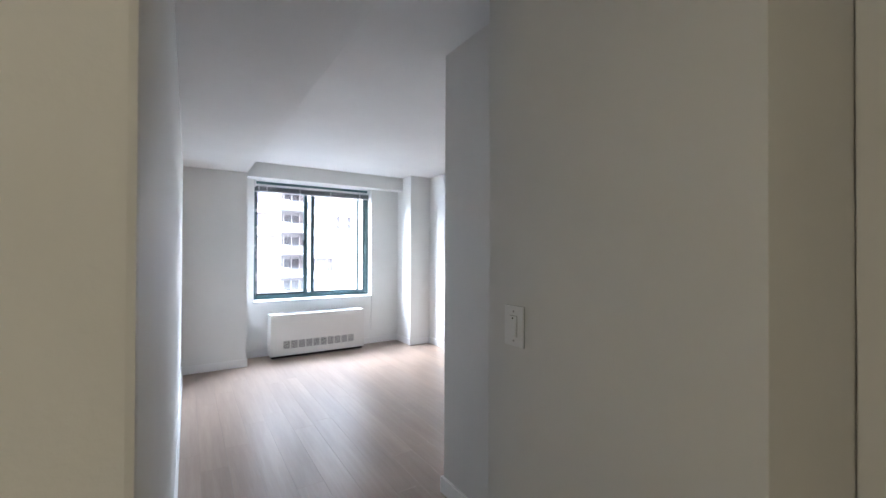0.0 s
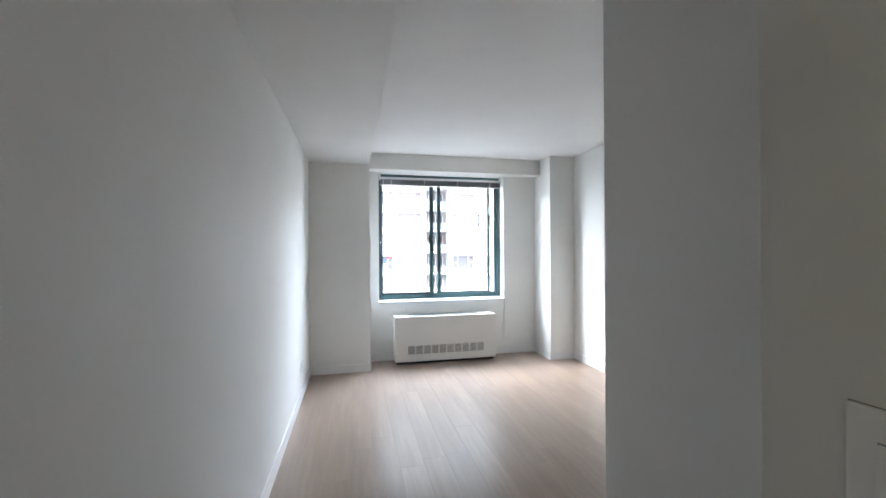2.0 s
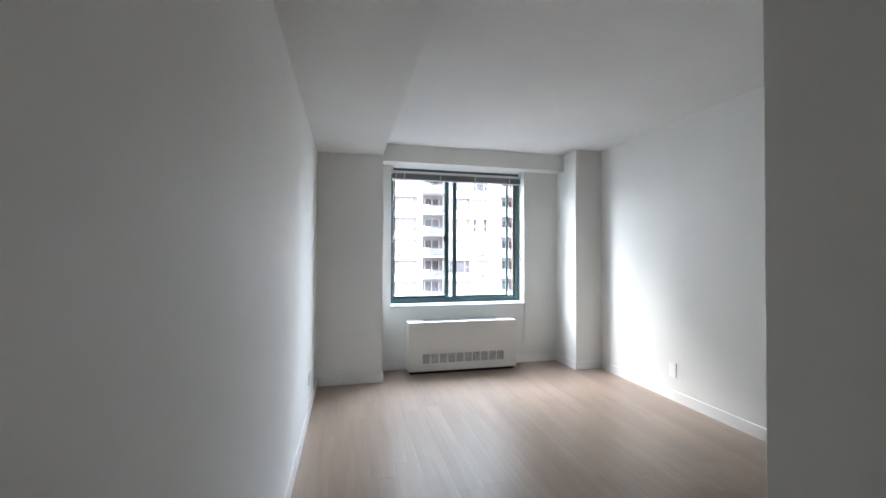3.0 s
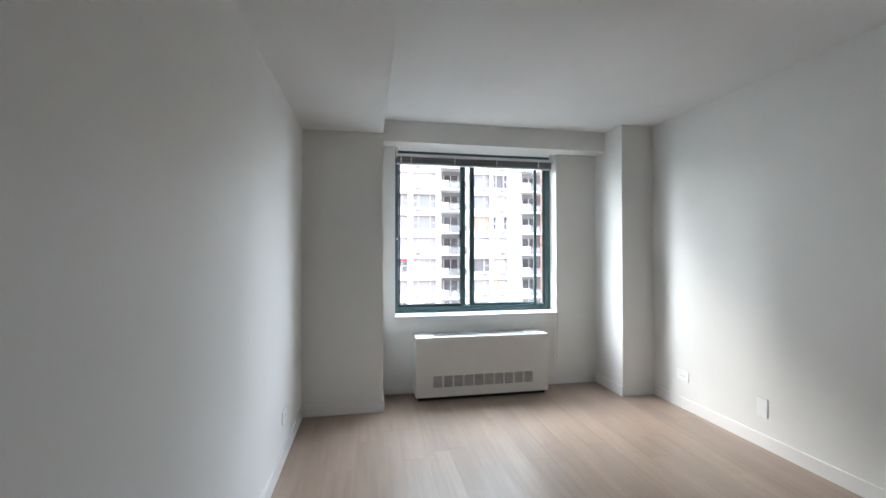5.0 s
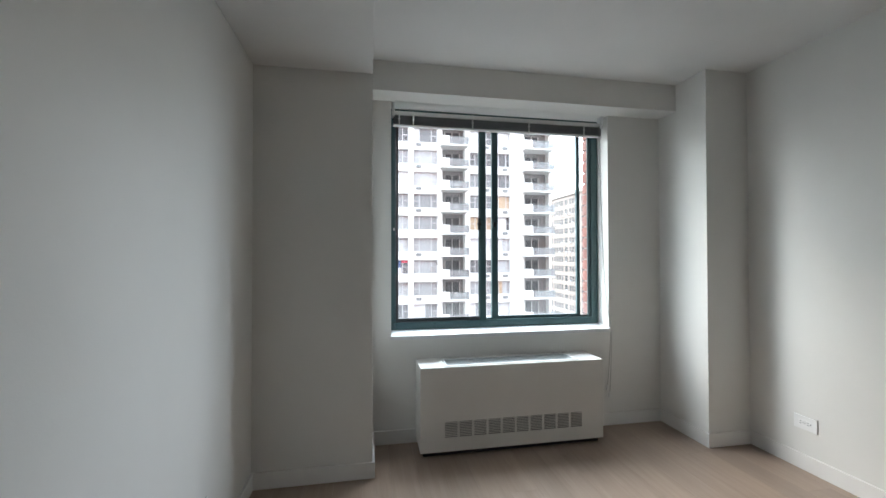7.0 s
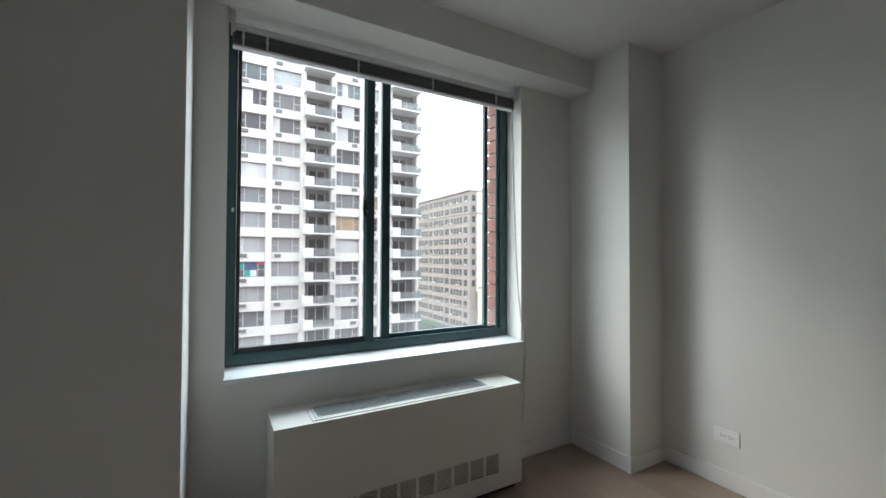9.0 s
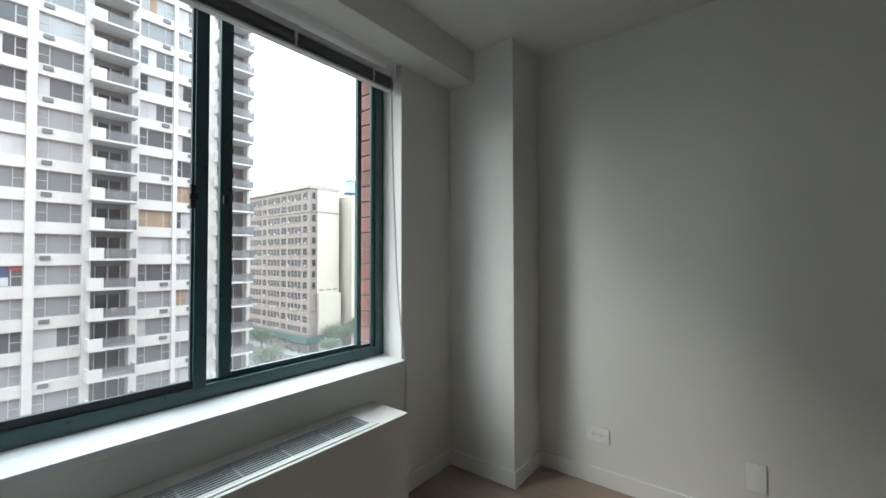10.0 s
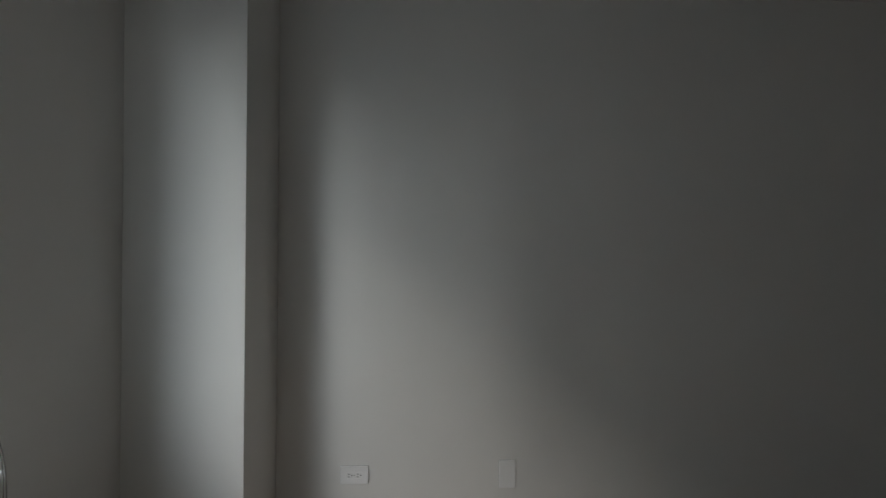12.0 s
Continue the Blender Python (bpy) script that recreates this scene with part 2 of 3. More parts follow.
# ---- the room's shell ----
XL, XR, H = 1.525, 4.6, 2.44          # side walls, ceiling
YW = 7.53                             # window wall
XS, YPIER, ZS = 2.156, 7.148, 2.257   # left pier and soffit
XP, YP = 4.282, 7.10                  # right pillar
YB, ZB = 7.356, 2.254                 # beam over the window
AX, AY = 2.788, 3.87                  # end of the passage wall
XD = 3.05                             # recessed wall with the door
SX, SY0, SY1 = 2.489, 2.288, 3.113     # thicker wall that carries the switch
WX0, WX1, WZ0, WZ1 = 2.28, 3.858, 0.714, ZB

structure("ceiling", B(-0.2, 4.9, 0.3, 7.9, H, H + 0.15), CEIL, "smooth white painted ceiling of the empty room", "ceiling")
structure("ceiling_soffit", B(XL, XS, 2.2, YW, ZS, H, 0.004), CEIL, "low white boxed soffit along the side wall", "soffit")
structure("ceiling_beam", B(XS, XP, YB, YW, ZB, H, 0.003), WALL, "white boxed beam above the window", "beam")
structure("wall_west", B(XL - 0.2, XL, 2.34, 7.9, 0, H), WALL, "plain white painted side wall", "wall")
structure("wall_hall_west", B(-0.2, 0.0, 0.3, 2.2, 0, H), WALL, "plain white wall of the entry passage", "wall")
structure("wall_jamb", B(-0.2, XL + 0.031, 2.2, 2.34, 0, H, 0.004), WALL, "white wall end where the passage narrows", "wall")
structure("wall_east", B(XR, XR + 0.2, AY - 0.14, 7.9, 0, H), WALL, "plain white painted side wall with outlets", "wall")
structure("wall_pier", B(XL, XS, YPIER, YW, 0, ZS, 0.003), WALL, "white boxed-out pier beside the window", "pier")
structure("wall_pillar", B(XP, XR, YP, YW, 0, H, 0.003), WALL, "white boxed-out pillar in the corner", "pillar")
structure("wall_passage", B(AX, AX + 0.12, SY1 - 0.1, AY, 0, H, 0.003), WALL, "white wall end where the passage opens", "wall")
structure("wall_room_south", B(AX + 0.12, XR, AY - 0.14, AY, 0, H), WALL, "white rear wall of the room", "wall")
structure("wall_switch", B(SX, XD + 0.12, SY0, SY1, 0, H, 0.003), WALL, "white passage wall that carries the light switch", "wall")
structure("wall_hall_east", box(box(B(XD, XD + 0.12, 2.222, SY0, 0, H), XD, XD + 0.12, 1.28, 2.222, 2.0, H), XD, XD + 0.12, 0.45, 1.28, 0, H), WALL, "white passage wall round a door", "wall")
# unseen backing, added to stop daylight leaking in round the door
structure("wall_hall_closet", B(XD + 0.12, XD + 0.2, 0.45, SY0 + 0.3, 0, H), WALL, "white wall added unseen behind the passage door", "wall")
structure("wall_hall_south", B(0.0, XD + 0.12, 0.3, 0.45, 0, H), WALL, "white end wall of the passage", "wall")
wall = B(XL, XR, YW, 7.712, 0, WZ0 - 0.035)
box(wall, XL, XR, YW, 7.712, WZ1, H)
box(wall, XL, WX0, YW, 7.712, WZ0 - 0.035, WZ1)
box(wall, WX1, XR, YW, 7.712, WZ0 - 0.035, WZ1)
structure("wall_north", wall, WALL, "white window wall with one wide opening", "wall")
structure("floor", B(-0.2, 4.9, 0.3, 7.69, -0.12, -0.006), MORTAR, "light oak-look plank floor, satin finish", "floor")


def baseboard(segments):
    bm = bmesh.new()
    for x0, x1, y0, y1 in segments:
        box(bm, x0, x1, y0, y1, 0, 0.088, 0.0025)
    return bm


T = 0.013
structure("baseboard", baseboard([(XL, XL + T, 2.34, YPIER), (XL + T, XS + T, YPIER - T, YPIER), (XS, XS + T, YPIER, YW - T), (XS + T, XP - T, YW - T, YW),
                                  (XP - T, XP, YP, YW), (XP - T, XR - T, YP - T, YP), (XR - T, XR, AY, YP), (AX, XR - T, AY, AY + T), (AX - T, AX, SY1 + T, AY + T),
                                  (SX - T, SX, SY0, SY1 + T), (SX, AX - T, SY1, SY1 + T)]), TRIM, "flat white painted baseboard along the walls", "baseboard")

# door in the passage
door = thing("door_1", (XD, 1.65, 0), "closed white panel door in a white casing off the passage", "door", kind="structure")
casing = box(B(XD - 0.016, XD, 2.222, 2.283, 0, 2.06, 0.003), XD - 0.016, XD, 1.215, 1.28, 0, 2.06, 0.003)
box(casing, XD - 0.016, XD, 1.28, 2.222, 1.998, 2.06, 0.003)
part("door_casing", casing, TRIM, door)
leaf = B(XD + 0.02, XD + 0.06, 1.285, 2.214, 0.008, 1.992, 0.002)
for z0, z1 in ((0.25, 0.95), (1.1, 1.85)):
    box(leaf, XD + 0.014, XD + 0.03, 1.42, 2.08, z0, z1, 0.005)
part("door_leaf", leaf, TRIM, door)
for z in (0.25, 1.0, 1.75):
    part("hinge", rod(bmesh.new(), (XD + 0.012, 2.216, z), (XD + 0.012, 2.216, z + 0.09), 0.007), SCREW, door, "worn metal hinge")
knob = rod(rod(bmesh.new(), (XD + 0.02, 1.35, 1.0), (XD - 0.03, 1.35, 1.0), 0.012), (XD - 0.03, 1.35, 1.0), (XD - 0.06, 1.35, 1.0), 0.028, 0.022, 16)
part("door_knob", knob, SCREW, door, "brushed metal knob")

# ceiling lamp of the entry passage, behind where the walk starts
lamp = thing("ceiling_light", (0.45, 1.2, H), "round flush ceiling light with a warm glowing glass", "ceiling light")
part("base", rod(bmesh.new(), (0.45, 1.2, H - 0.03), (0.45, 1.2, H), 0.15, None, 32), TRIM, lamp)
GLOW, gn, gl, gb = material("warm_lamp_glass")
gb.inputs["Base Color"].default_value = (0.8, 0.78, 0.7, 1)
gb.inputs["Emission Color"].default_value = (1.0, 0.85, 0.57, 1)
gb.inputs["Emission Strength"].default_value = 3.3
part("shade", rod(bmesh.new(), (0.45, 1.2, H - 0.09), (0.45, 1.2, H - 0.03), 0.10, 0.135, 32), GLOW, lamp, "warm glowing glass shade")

# ---- window ----
window = thing("window_1", (3.06, 7.62, WZ0), "wide sliding window with dark green metal frame", "window", kind="structure")
F0, F1 = 7.665, 7.71                    # frame depth
sill = B(WX0 - 0.004, WX1 + 0.004, YW - 0.034, F0 + 0.02, WZ0 - 0.034, WZ0, 0.003)
for v in sill.verts:
    if v.co.y < YW and v.co.z > WZ0 - 0.017:
        v.co.z -= 0.010
part("window_sill", sill, SILLM, window, "glossy white sloping sill board")
part("window_frame", box(B(WX0, 2.314, F0, F1, WZ0, WZ1, 0.003), 2.314, 2.322, F0 + 0.03, F1, WZ0 + 0.05, WZ1), GREEN, window, "dark green left jamb")
jamb = B(3.800, WX1 - 0.002, F0, F1, WZ0, WZ1, 0.003)
box(jamb, 3.778, 3.800, F0 + 0.010, F0 + 0.018, WZ0, WZ1, 0.002)
box(jamb, 3.786, 3.800, F0 + 0.026, F0 + 0.034, WZ0, WZ1, 0.002)
part("window_frame", jamb, GREEN, window, "dark green right jamb with sash grooves")
rail = B(2.314, 3.800, F0, F1, WZ0, WZ0 + 0.052, 0.003)
box(rail, 2.314, 3.800, F0 + 0.023, F0 + 0.026, WZ0 + 0.052, WZ0 + 0.064)
part("window_frame", rail, GREEN, window, "dark green bottom track")
part("window_frame", B(2.314, 3.800, F0, F1, WZ1 - 0.045, WZ1, 0.003), GREEN, window, "dark green head track")
S0, S1 = F0 + 0.006, F0 + 0.023        # inner sash
R0, R1 = F0 + 0.026, F0 + 0.043        # outer sash
ZB0, ZB1 = WZ0 + 0.052, WZ1 - 0.045
part("sash_stile", B(2.322, 2.338, S0, S1, ZB0, ZB1, 0.002), RUBBER, window)
part("sash_stile", box(B(2.926, 2.971, S0 - 0.006, S1, ZB0 - 0.01, ZB1, 0.003), 2.918, 2.926, S0 + 0.004, S1, ZB0, ZB1), GREEN, window)
part("sash_rail", B(2.338, 2.926, S0, S1, ZB0, ZB0 + 0.026, 0.002), RUBBER, window)
part("sash_rail", B(2.338, 2.926, S0, S1, ZB1 - 0.03, ZB1, 0.002), GREEN, window)
part("sash_stile", box(B(3.020, 3.064, R0 - 0.006, R1, ZB0, ZB1, 0.003), 3.064, 3.069, R0, R1, ZB0, ZB1), GREEN, window)
part("sash_stile", B(3.694, 3.721, R0 - 0.004, R1, ZB0, ZB1, 0.002), GREEN, window)
part("sash_rail", B(3.069, 3.694, R0, R1, ZB0, ZB0 + 0.022, 0.002), GREEN, window)
part("sash_rail", B(3.069, 3.694, R0, R1, ZB1 - 0.03, ZB1, 0.002), GREEN, window)
for x0, x1, y in ((2.33, 2.934, S0 + 0.008), (2.963, 3.026, R1 - 0.004), (3.060, 3.70, R0 + 0.008), (3.715, 3.79, R1 - 0.004)):
    g = part("pane", B(x0, x1, y, y + 0.004, ZB0 + 0.005, ZB1 - 0.005), GLASS, window)
    g.visible_shadow = False
latch = B(2.910, 2.926, S0 - 0.012, S0 + 0.004, 1.415, 1.50, 0.003)
box(latch, 2.904, 2.932, S0 - 0.02, S0 - 0.008, 1.445, 1.468, 0.003)
part("latch", latch, RUBBER, window, "black sash latch")
part("latch_keeper", B(3.028, 3.044, R0 - 0.02, R0 - 0.01, 1.44, 1.475, 0.003), RUBBER, window)
part("jamb_clip", B(2.302, 2.312, F0 - 0.005, F0 + 0.004, 1.405, 1.423, 0.002), RAIL, window)

# brick reveal outside
reveal = structure("wall_brick_reveal", box(box(box(B(WX0 - 0.7, 2.25, 7.715, 7.85, 0.2, 3.2), 3.852, 4.9, 7.715, 7.85, 0.2, 3.2), 2.25, 3.852, 7.715, 7.85, 2.30, 3.2), 2.25, 3.852, 7.715, 7.85, 0.2, 0.68), MORTAR, "outer wall of red brick round the window", "brick wall")
course = 0.0865
master = part("brick", B(3.834, 3.856, 7.718, 7.846, 0, course - 0.010, 0.002), BRICK, reveal)
master.location.z = 0.685
for i in range(1, 19):
    b = master.copy()
    scene.collection.objects.link(b)
    b.location = (random.uniform(-0.0015, 0.0015), 0, 0.685 + i * course)

# unseen front of assumed size, added to keep sky light off the tower
front_bm = B(-45, WX0 - 0.7, 7.715, 7.85, -25, 42)
box(front_bm, 4.9, 50, 7.715, 7.85, -25, 42)
box(front_bm, WX0 - 0.7, 4.9, 7.715, 7.85, -25, 0.2)
box(front_bm, WX0 - 0.7, 4.9, 7.715, 7.85, 3.2, 42)
structure("wall_building_front", front_bm, REDWALL, "unseen red brick street front of the building that holds the room", "facade")

# ---- blind ----
blind = thing("window_blind", (3.06, 7.57, 2.1), "raised grey venetian blind bunched under the window head", "blind")
BX0, BX1 = 2.292, 3.828
head = B(BX0, BX1, 7.552, 7.592, 2.176, 2.202, 0.003)
box(head, BX0, BX1, 7.549, 7.553, 2.182, 2.198, 0.001)
part("headrail", head, RAIL, blind, "white metal headrail")
part("end_bracket", B(BX1 - 0.012, BX1 + 0.004, 7.544, 7.597, 2.164, WZ1, 0.002), RAIL, blind)
part("end_bracket", B(BX0 - 0.004, BX0 + 0.012, 7.544, 7.597, 2.164, WZ1, 0.002), RAIL, blind)
slat_bm = B(BX0 - 3.056, BX1 - 3.066, -0.014, 0.014, -0.0008, 0.0008)
slat = part("slat", slat_bm, SLAT, blind)
n_slats = 19
for i in range(n_slats):
    s = slat if i == 0 else slat.copy()
    if i:
        scene.collection.objects.link(s)
    s.matrix_parent_inverse = Matrix.Identity(4)
    s.location = (random.uniform(-0.003, 0.003), random.uniform(-0.003, 0.003), 0.0165 + i * 0.0031)
    s.rotation_euler = (random.uniform(-0.06, 0.06), random.uniform(-0.001, 0.001), 0)
part("bottom_rail", B(BX0 + 0.003, BX1 - 0.005, 7.553, 7.587, 2.103, 2.113, 0.003), RAIL, blind, "white bottom rail")
for x in (2.335, 2.43, 2.842, 3.256, 3.682):
    clip = B(x - 0.004, x + 0.004, 7.547, 7.553, 2.101, 2.202, 0.001)
    box(clip, x - 0.007, x + 0.007, 7.546, 7.553, 2.142, 2.154, 0.001)
    part("ladder_tape", clip, RAIL, blind)
cord = bpy.data.curves.new("pull_cord", "CURVE")
cord.dimensions, cord.bevel_depth, cord.bevel_resolution = "3D", 0.0016, 2
for dx, zend in ((0.0, 0.30), (0.006, 0.25)):
    sp = cord.splines.new("BEZIER")
    pts = [(3.795 + dx, 7.545, 2.18), (3.803 + dx, 7.53, 1.5), (3.826 + dx, 7.50, 0.85), (3.838 + dx, 7.483, 0.72), (3.834 + dx * 2, 7.486, 0.5), (3.826 + dx * 3, 7.50, zend)]
    sp.bezier_points.add(len(pts) - 1)
    for bp, p in zip(sp.bezier_points, pts):
        bp.co, bp.handle_left_type, bp.handle_right_type = p, "AUTO", "AUTO"
cord.materials.append(CORD)
cord_ob = new("pull_cord", cord)
cord_ob.parent = blind
cord_ob.matrix_parent_inverse = Matrix.Translation(-blind.matrix_basis.translation)
for x, z in ((3.826, 0.30), (3.844, 0.25)):
    part("tassel", rod(bmesh.new(), (x, 7.508, z), (x, 7.508, z - 0.04), 0.003, 0.007, 10), RAIL, blind)

# ---- heater under the window ----
HX0, HX1, HY0, HZ0, HZ1 = 2.443, 3.655, 7.288, 0.033, 0.545
heater = thing("heating_cooling_unit", (3.05, 7.41, 0), "white enamelled steel heating and cooling unit below the window", "heater")
VX0, VX1, VZ0, VZ1, NV = 2.594, 3.505, 0.118, 0.212, 10
TH = 0.004
front = B(HX0, HX1, HY0, HY0 + TH, VZ1, HZ1)
box(front, HX0, HX1, HY0, HY0 + TH, HZ0, VZ0)
pitch = (VX1 - VX0 + 0.014) / NV
box(front, HX0, VX0, HY0, HY0 + TH, VZ0, VZ1)
for k in range(NV):
    x1 = VX0 + (k + 1) * pitch if k < NV - 1 else HX1
    box(front, VX0 + k * pitch + pitch - 0.014, x1, HY0, HY0 + TH, VZ0, VZ1)
part("front_panel", front, STEEL, heater)
fin = bmesh.new()
for j in range(9):
    z = VZ0 + 0.0052 + j * (VZ1 - VZ0 - 0.004) / 9
    box(fin, 0, pitch - 0.014, HY0 + 0.0008, HY0 + 0.007, z, z + 0.0042)
grille = part("vent_grille", fin, STEEL, heater)
for k in range(NV):
    g = grille if k == 0 else grille.copy()
    if k:
        scene.collection.objects.link(g)
    g.location = (VX0 + k * pitch, 0, 0)
part("side_panel", B(HX0, HX0 + TH, HY0 + TH, YW - 0.002, HZ0, HZ1 - TH, 0.001), STEEL, heater)
part("side_panel", B(HX1 - TH, HX1, HY0 + TH, YW - 0.002, HZ0, HZ1 - TH, 0.001), STEEL, heater)
GX0, GX1, GY0, GY1 = 2.602, 3.482, 7.318, 7.468
top = B(HX0, HX1, HY0 + 0.0005, GY0, HZ1 - TH, HZ1, 0.0015)
box(top, HX0, HX1, GY1, YW - 0.002, HZ1 - TH, HZ1, 0.0015)
box(top, HX0, GX0, GY0, GY1, HZ1 - TH, HZ1)
box(top, GX1, HX1, GY0, GY1, HZ1 - TH, HZ1)
part("top_panel", top, STEEL, heater)
rim = B(GX0 - 0.012, GX1 + 0.012, GY0 - 0.012, GY0 + 0.004, HZ1, HZ1 + 0.004, 0.001)
box(rim, GX0 - 0.012, GX1 + 0.012, GY1 - 0.004, GY1 + 0.012, HZ1, HZ1 + 0.004, 0.001)
box(rim, GX0 - 0.012, GX0 + 0.004, GY0, GY1, HZ1, HZ1 + 0.004, 0.001)
box(rim, GX1 - 0.004, GX1 + 0.012, GY0, GY1, HZ1, HZ1 + 0.004, 0.001)
part("grille_rim", rim, STEEL, heater)
tilt = Matrix.Translation((0, GY0, HZ1)) @ Matrix.Rotation(radians(1.2), 4, "X") @ Matrix.Translation((0, -GY0, -HZ1))
louv = bmesh.new()
for j in range(9):
    y = GY0 + 0.017 + j * 0.0142
    box(louv, GX0 + 0.012, GX1 - 0.012, y, y + 0.0062, HZ1 - 0.0006, HZ1 + 0.0008)
for k in range(6):
    x = GX0 + 0.02 + k * (GX1 - GX0 - 0.05) / 5
    box(louv, x, x + 0.006, GY0 + 0.012, GY1 - 0.012, HZ1 - 0.004, HZ1 - 0.0006)
bmesh.ops.transform(louv, matrix=tilt, verts=louv.verts)
part("louvre", louv, LOUVRE, heater, "grey aluminium air outlet louvres")
gf = B(GX0 + 0.006, GX1 - 0.006, GY0 + 0.006, GY0 + 0.014, HZ1 - 0.006, HZ1 + 0.004)
box(gf, GX0 + 0.006, GX1 - 0.006, GY1 - 0.014, GY1 - 0.006, HZ1 - 0.006, HZ1 + 0.004)
box(gf, GX0 + 0.006, GX0 + 0.014, GY0 + 0.014, GY1 - 0.014, HZ1 - 0.006, HZ1 + 0.004)
box(gf, GX1 - 0.014, GX1 - 0.006, GY0 + 0.014, GY1 - 0.014, HZ1 - 0.006, HZ1 + 0.004)
bmesh.ops.transform(gf, matrix=tilt, verts=gf.verts)
part("grille_frame", gf, RAIL, heater)
# solid black block in place of the shaded hollow behind the grilles
part("inner_box", B(HX0 + 0.02, HX1 - 0.02, HY0 + 0.014, YW - 0.01, 0.034, HZ1 - 0.05), BLACK, heater)
# black fill stands in for the shade under the unit
part("plinth", B(HX0 + 0.02, HX1 - 0.02, HY0 + 0.03, YW - 0.01, 0, 0.034), BLACK, heater, "black block in place of the shaded base gap")


# ---- wall plates ----
def plate(name, m, w, h, label, category, face):
    """A plate modelled in its own x, z plane, its face towards -y."""
    ob = thing(name, (0, 0, 0), label, category)
    part("cover_plate", B(-w / 2, w / 2, -0.007, 0.0, -h / 2, h / 2, 0.0026), PLASTIC, ob)
    # thin grey rim drawn as the plate's shadow on the wall
    part("gasket", B(-w / 2 - 0.0008, w / 2 + 0.0008, -0.0015, 0.0, -h / 2 - 0.0008, h / 2 + 0.0008), GAP, ob)
    face(ob)
    ob.matrix_basis = m
    for c in ob.children:
        c.matrix_parent_inverse = Matrix.Identity(4)
    return ob


def outlet_face(ob):
    for sx in (-0.0195, 0.0195):
        part("receptacle", B(sx - 0.0165, sx + 0.0165, -0.0075, -0.005, -0.014, 0.014, 0.003), PLASTIC, ob)
        slots = B(sx - 0.008, sx + 0.001, -0.0079, -0.007, 0.005, 0.0072)
        box(slots, sx - 0.008, sx + 0.001, -0.0079, -0.007, -0.0072, -0.005)
        rod(slots, (sx + 0.0095, -0.0079, 0), (sx + 0.0095, -0.007, 0), 0.0027)
        part("slot", slots, BLACK, ob)
    part("screw", rod(bmesh.new(), (0, -0.0075, 0), (0, -0.005, 0), 0.003), SCREW, ob)


def blank_face(ob):
    for z in (-0.042, 0.042):
        part("screw", rod(bmesh.new(), (0, -0.0068, z), (0, -0.005, z), 0.0028), PLASTIC, ob)


def switch_face(ob):
    # grey strip drawn as the shadow line round the rocker
    part("switch_frame", B(-0.0172, 0.0172, -0.0078, -0.005, -0.0345, 0.0345, 0.0006), GAP, ob, "grey strip in place of the shadow gap")
    pad = B(-0.0158, 0.0158, -0.0105, -0.006, -0.033, 0.033, 0.0010)
    for v in pad.verts:
        if v.co.y < -0.008:
            v.co.y -= 0.006 * (0.5 - v.co.z / 0.066)
    part("rocker", pad, PLASTIC, ob, "white rocker paddle")
    part("indicator", rod(bmesh.new(), (0.0, -0.0122, 0.026), (0.0, -0.008, 0.026), 0.0028, None, 12), LED, ob)
    for z in (-0.048, 0.048):
        s = rod(bmesh.new(), (0, -0.0075, z), (0, -0.005, z), 0.0034, None, 12)
        part("screw", s, SCREW, ob)


plate("wall_outlet", pose(XR, 6.76, 0.268, 0, 0, -90), 0.123, 0.078, "white duplex outlet set sideways above the baseboard", "outlet", outlet_face)
plate("blank_plate", pose(XR, 6.08, 0.262, 0, 0, -90), 0.074, 0.122, "blank white cover plate above the baseboard", "wall plate", blank_face)
plate("wall_outlet", pose(XL, 6.49, 0.276, 0, 0, 90), 0.123, 0.078, "white outlet set sideways low on the bare wall", "outlet", outlet_face)
plate("light_switch", pose(SX, 2.974, 1.095, 0, 0, -90), 0.088, 0.132, "white rocker light switch in a screwed cover plate", "light switch", switch_face)

# ---- outdoors ----
G = -25.0
structure("ground", box(bmesh.new(), -2000, 2000, 8.2, 3000, G - 1, G), ASPHALT, "grey asphalt street far below the window", "ground")
structure("pavement", box(box(bmesh.new(), 61.5, 140, 96.5, 140, G, G + 0.16), -60, 30, 52, 80, G, G + 0.16), PAVING, "pale concrete pavement along the street", "pavement")


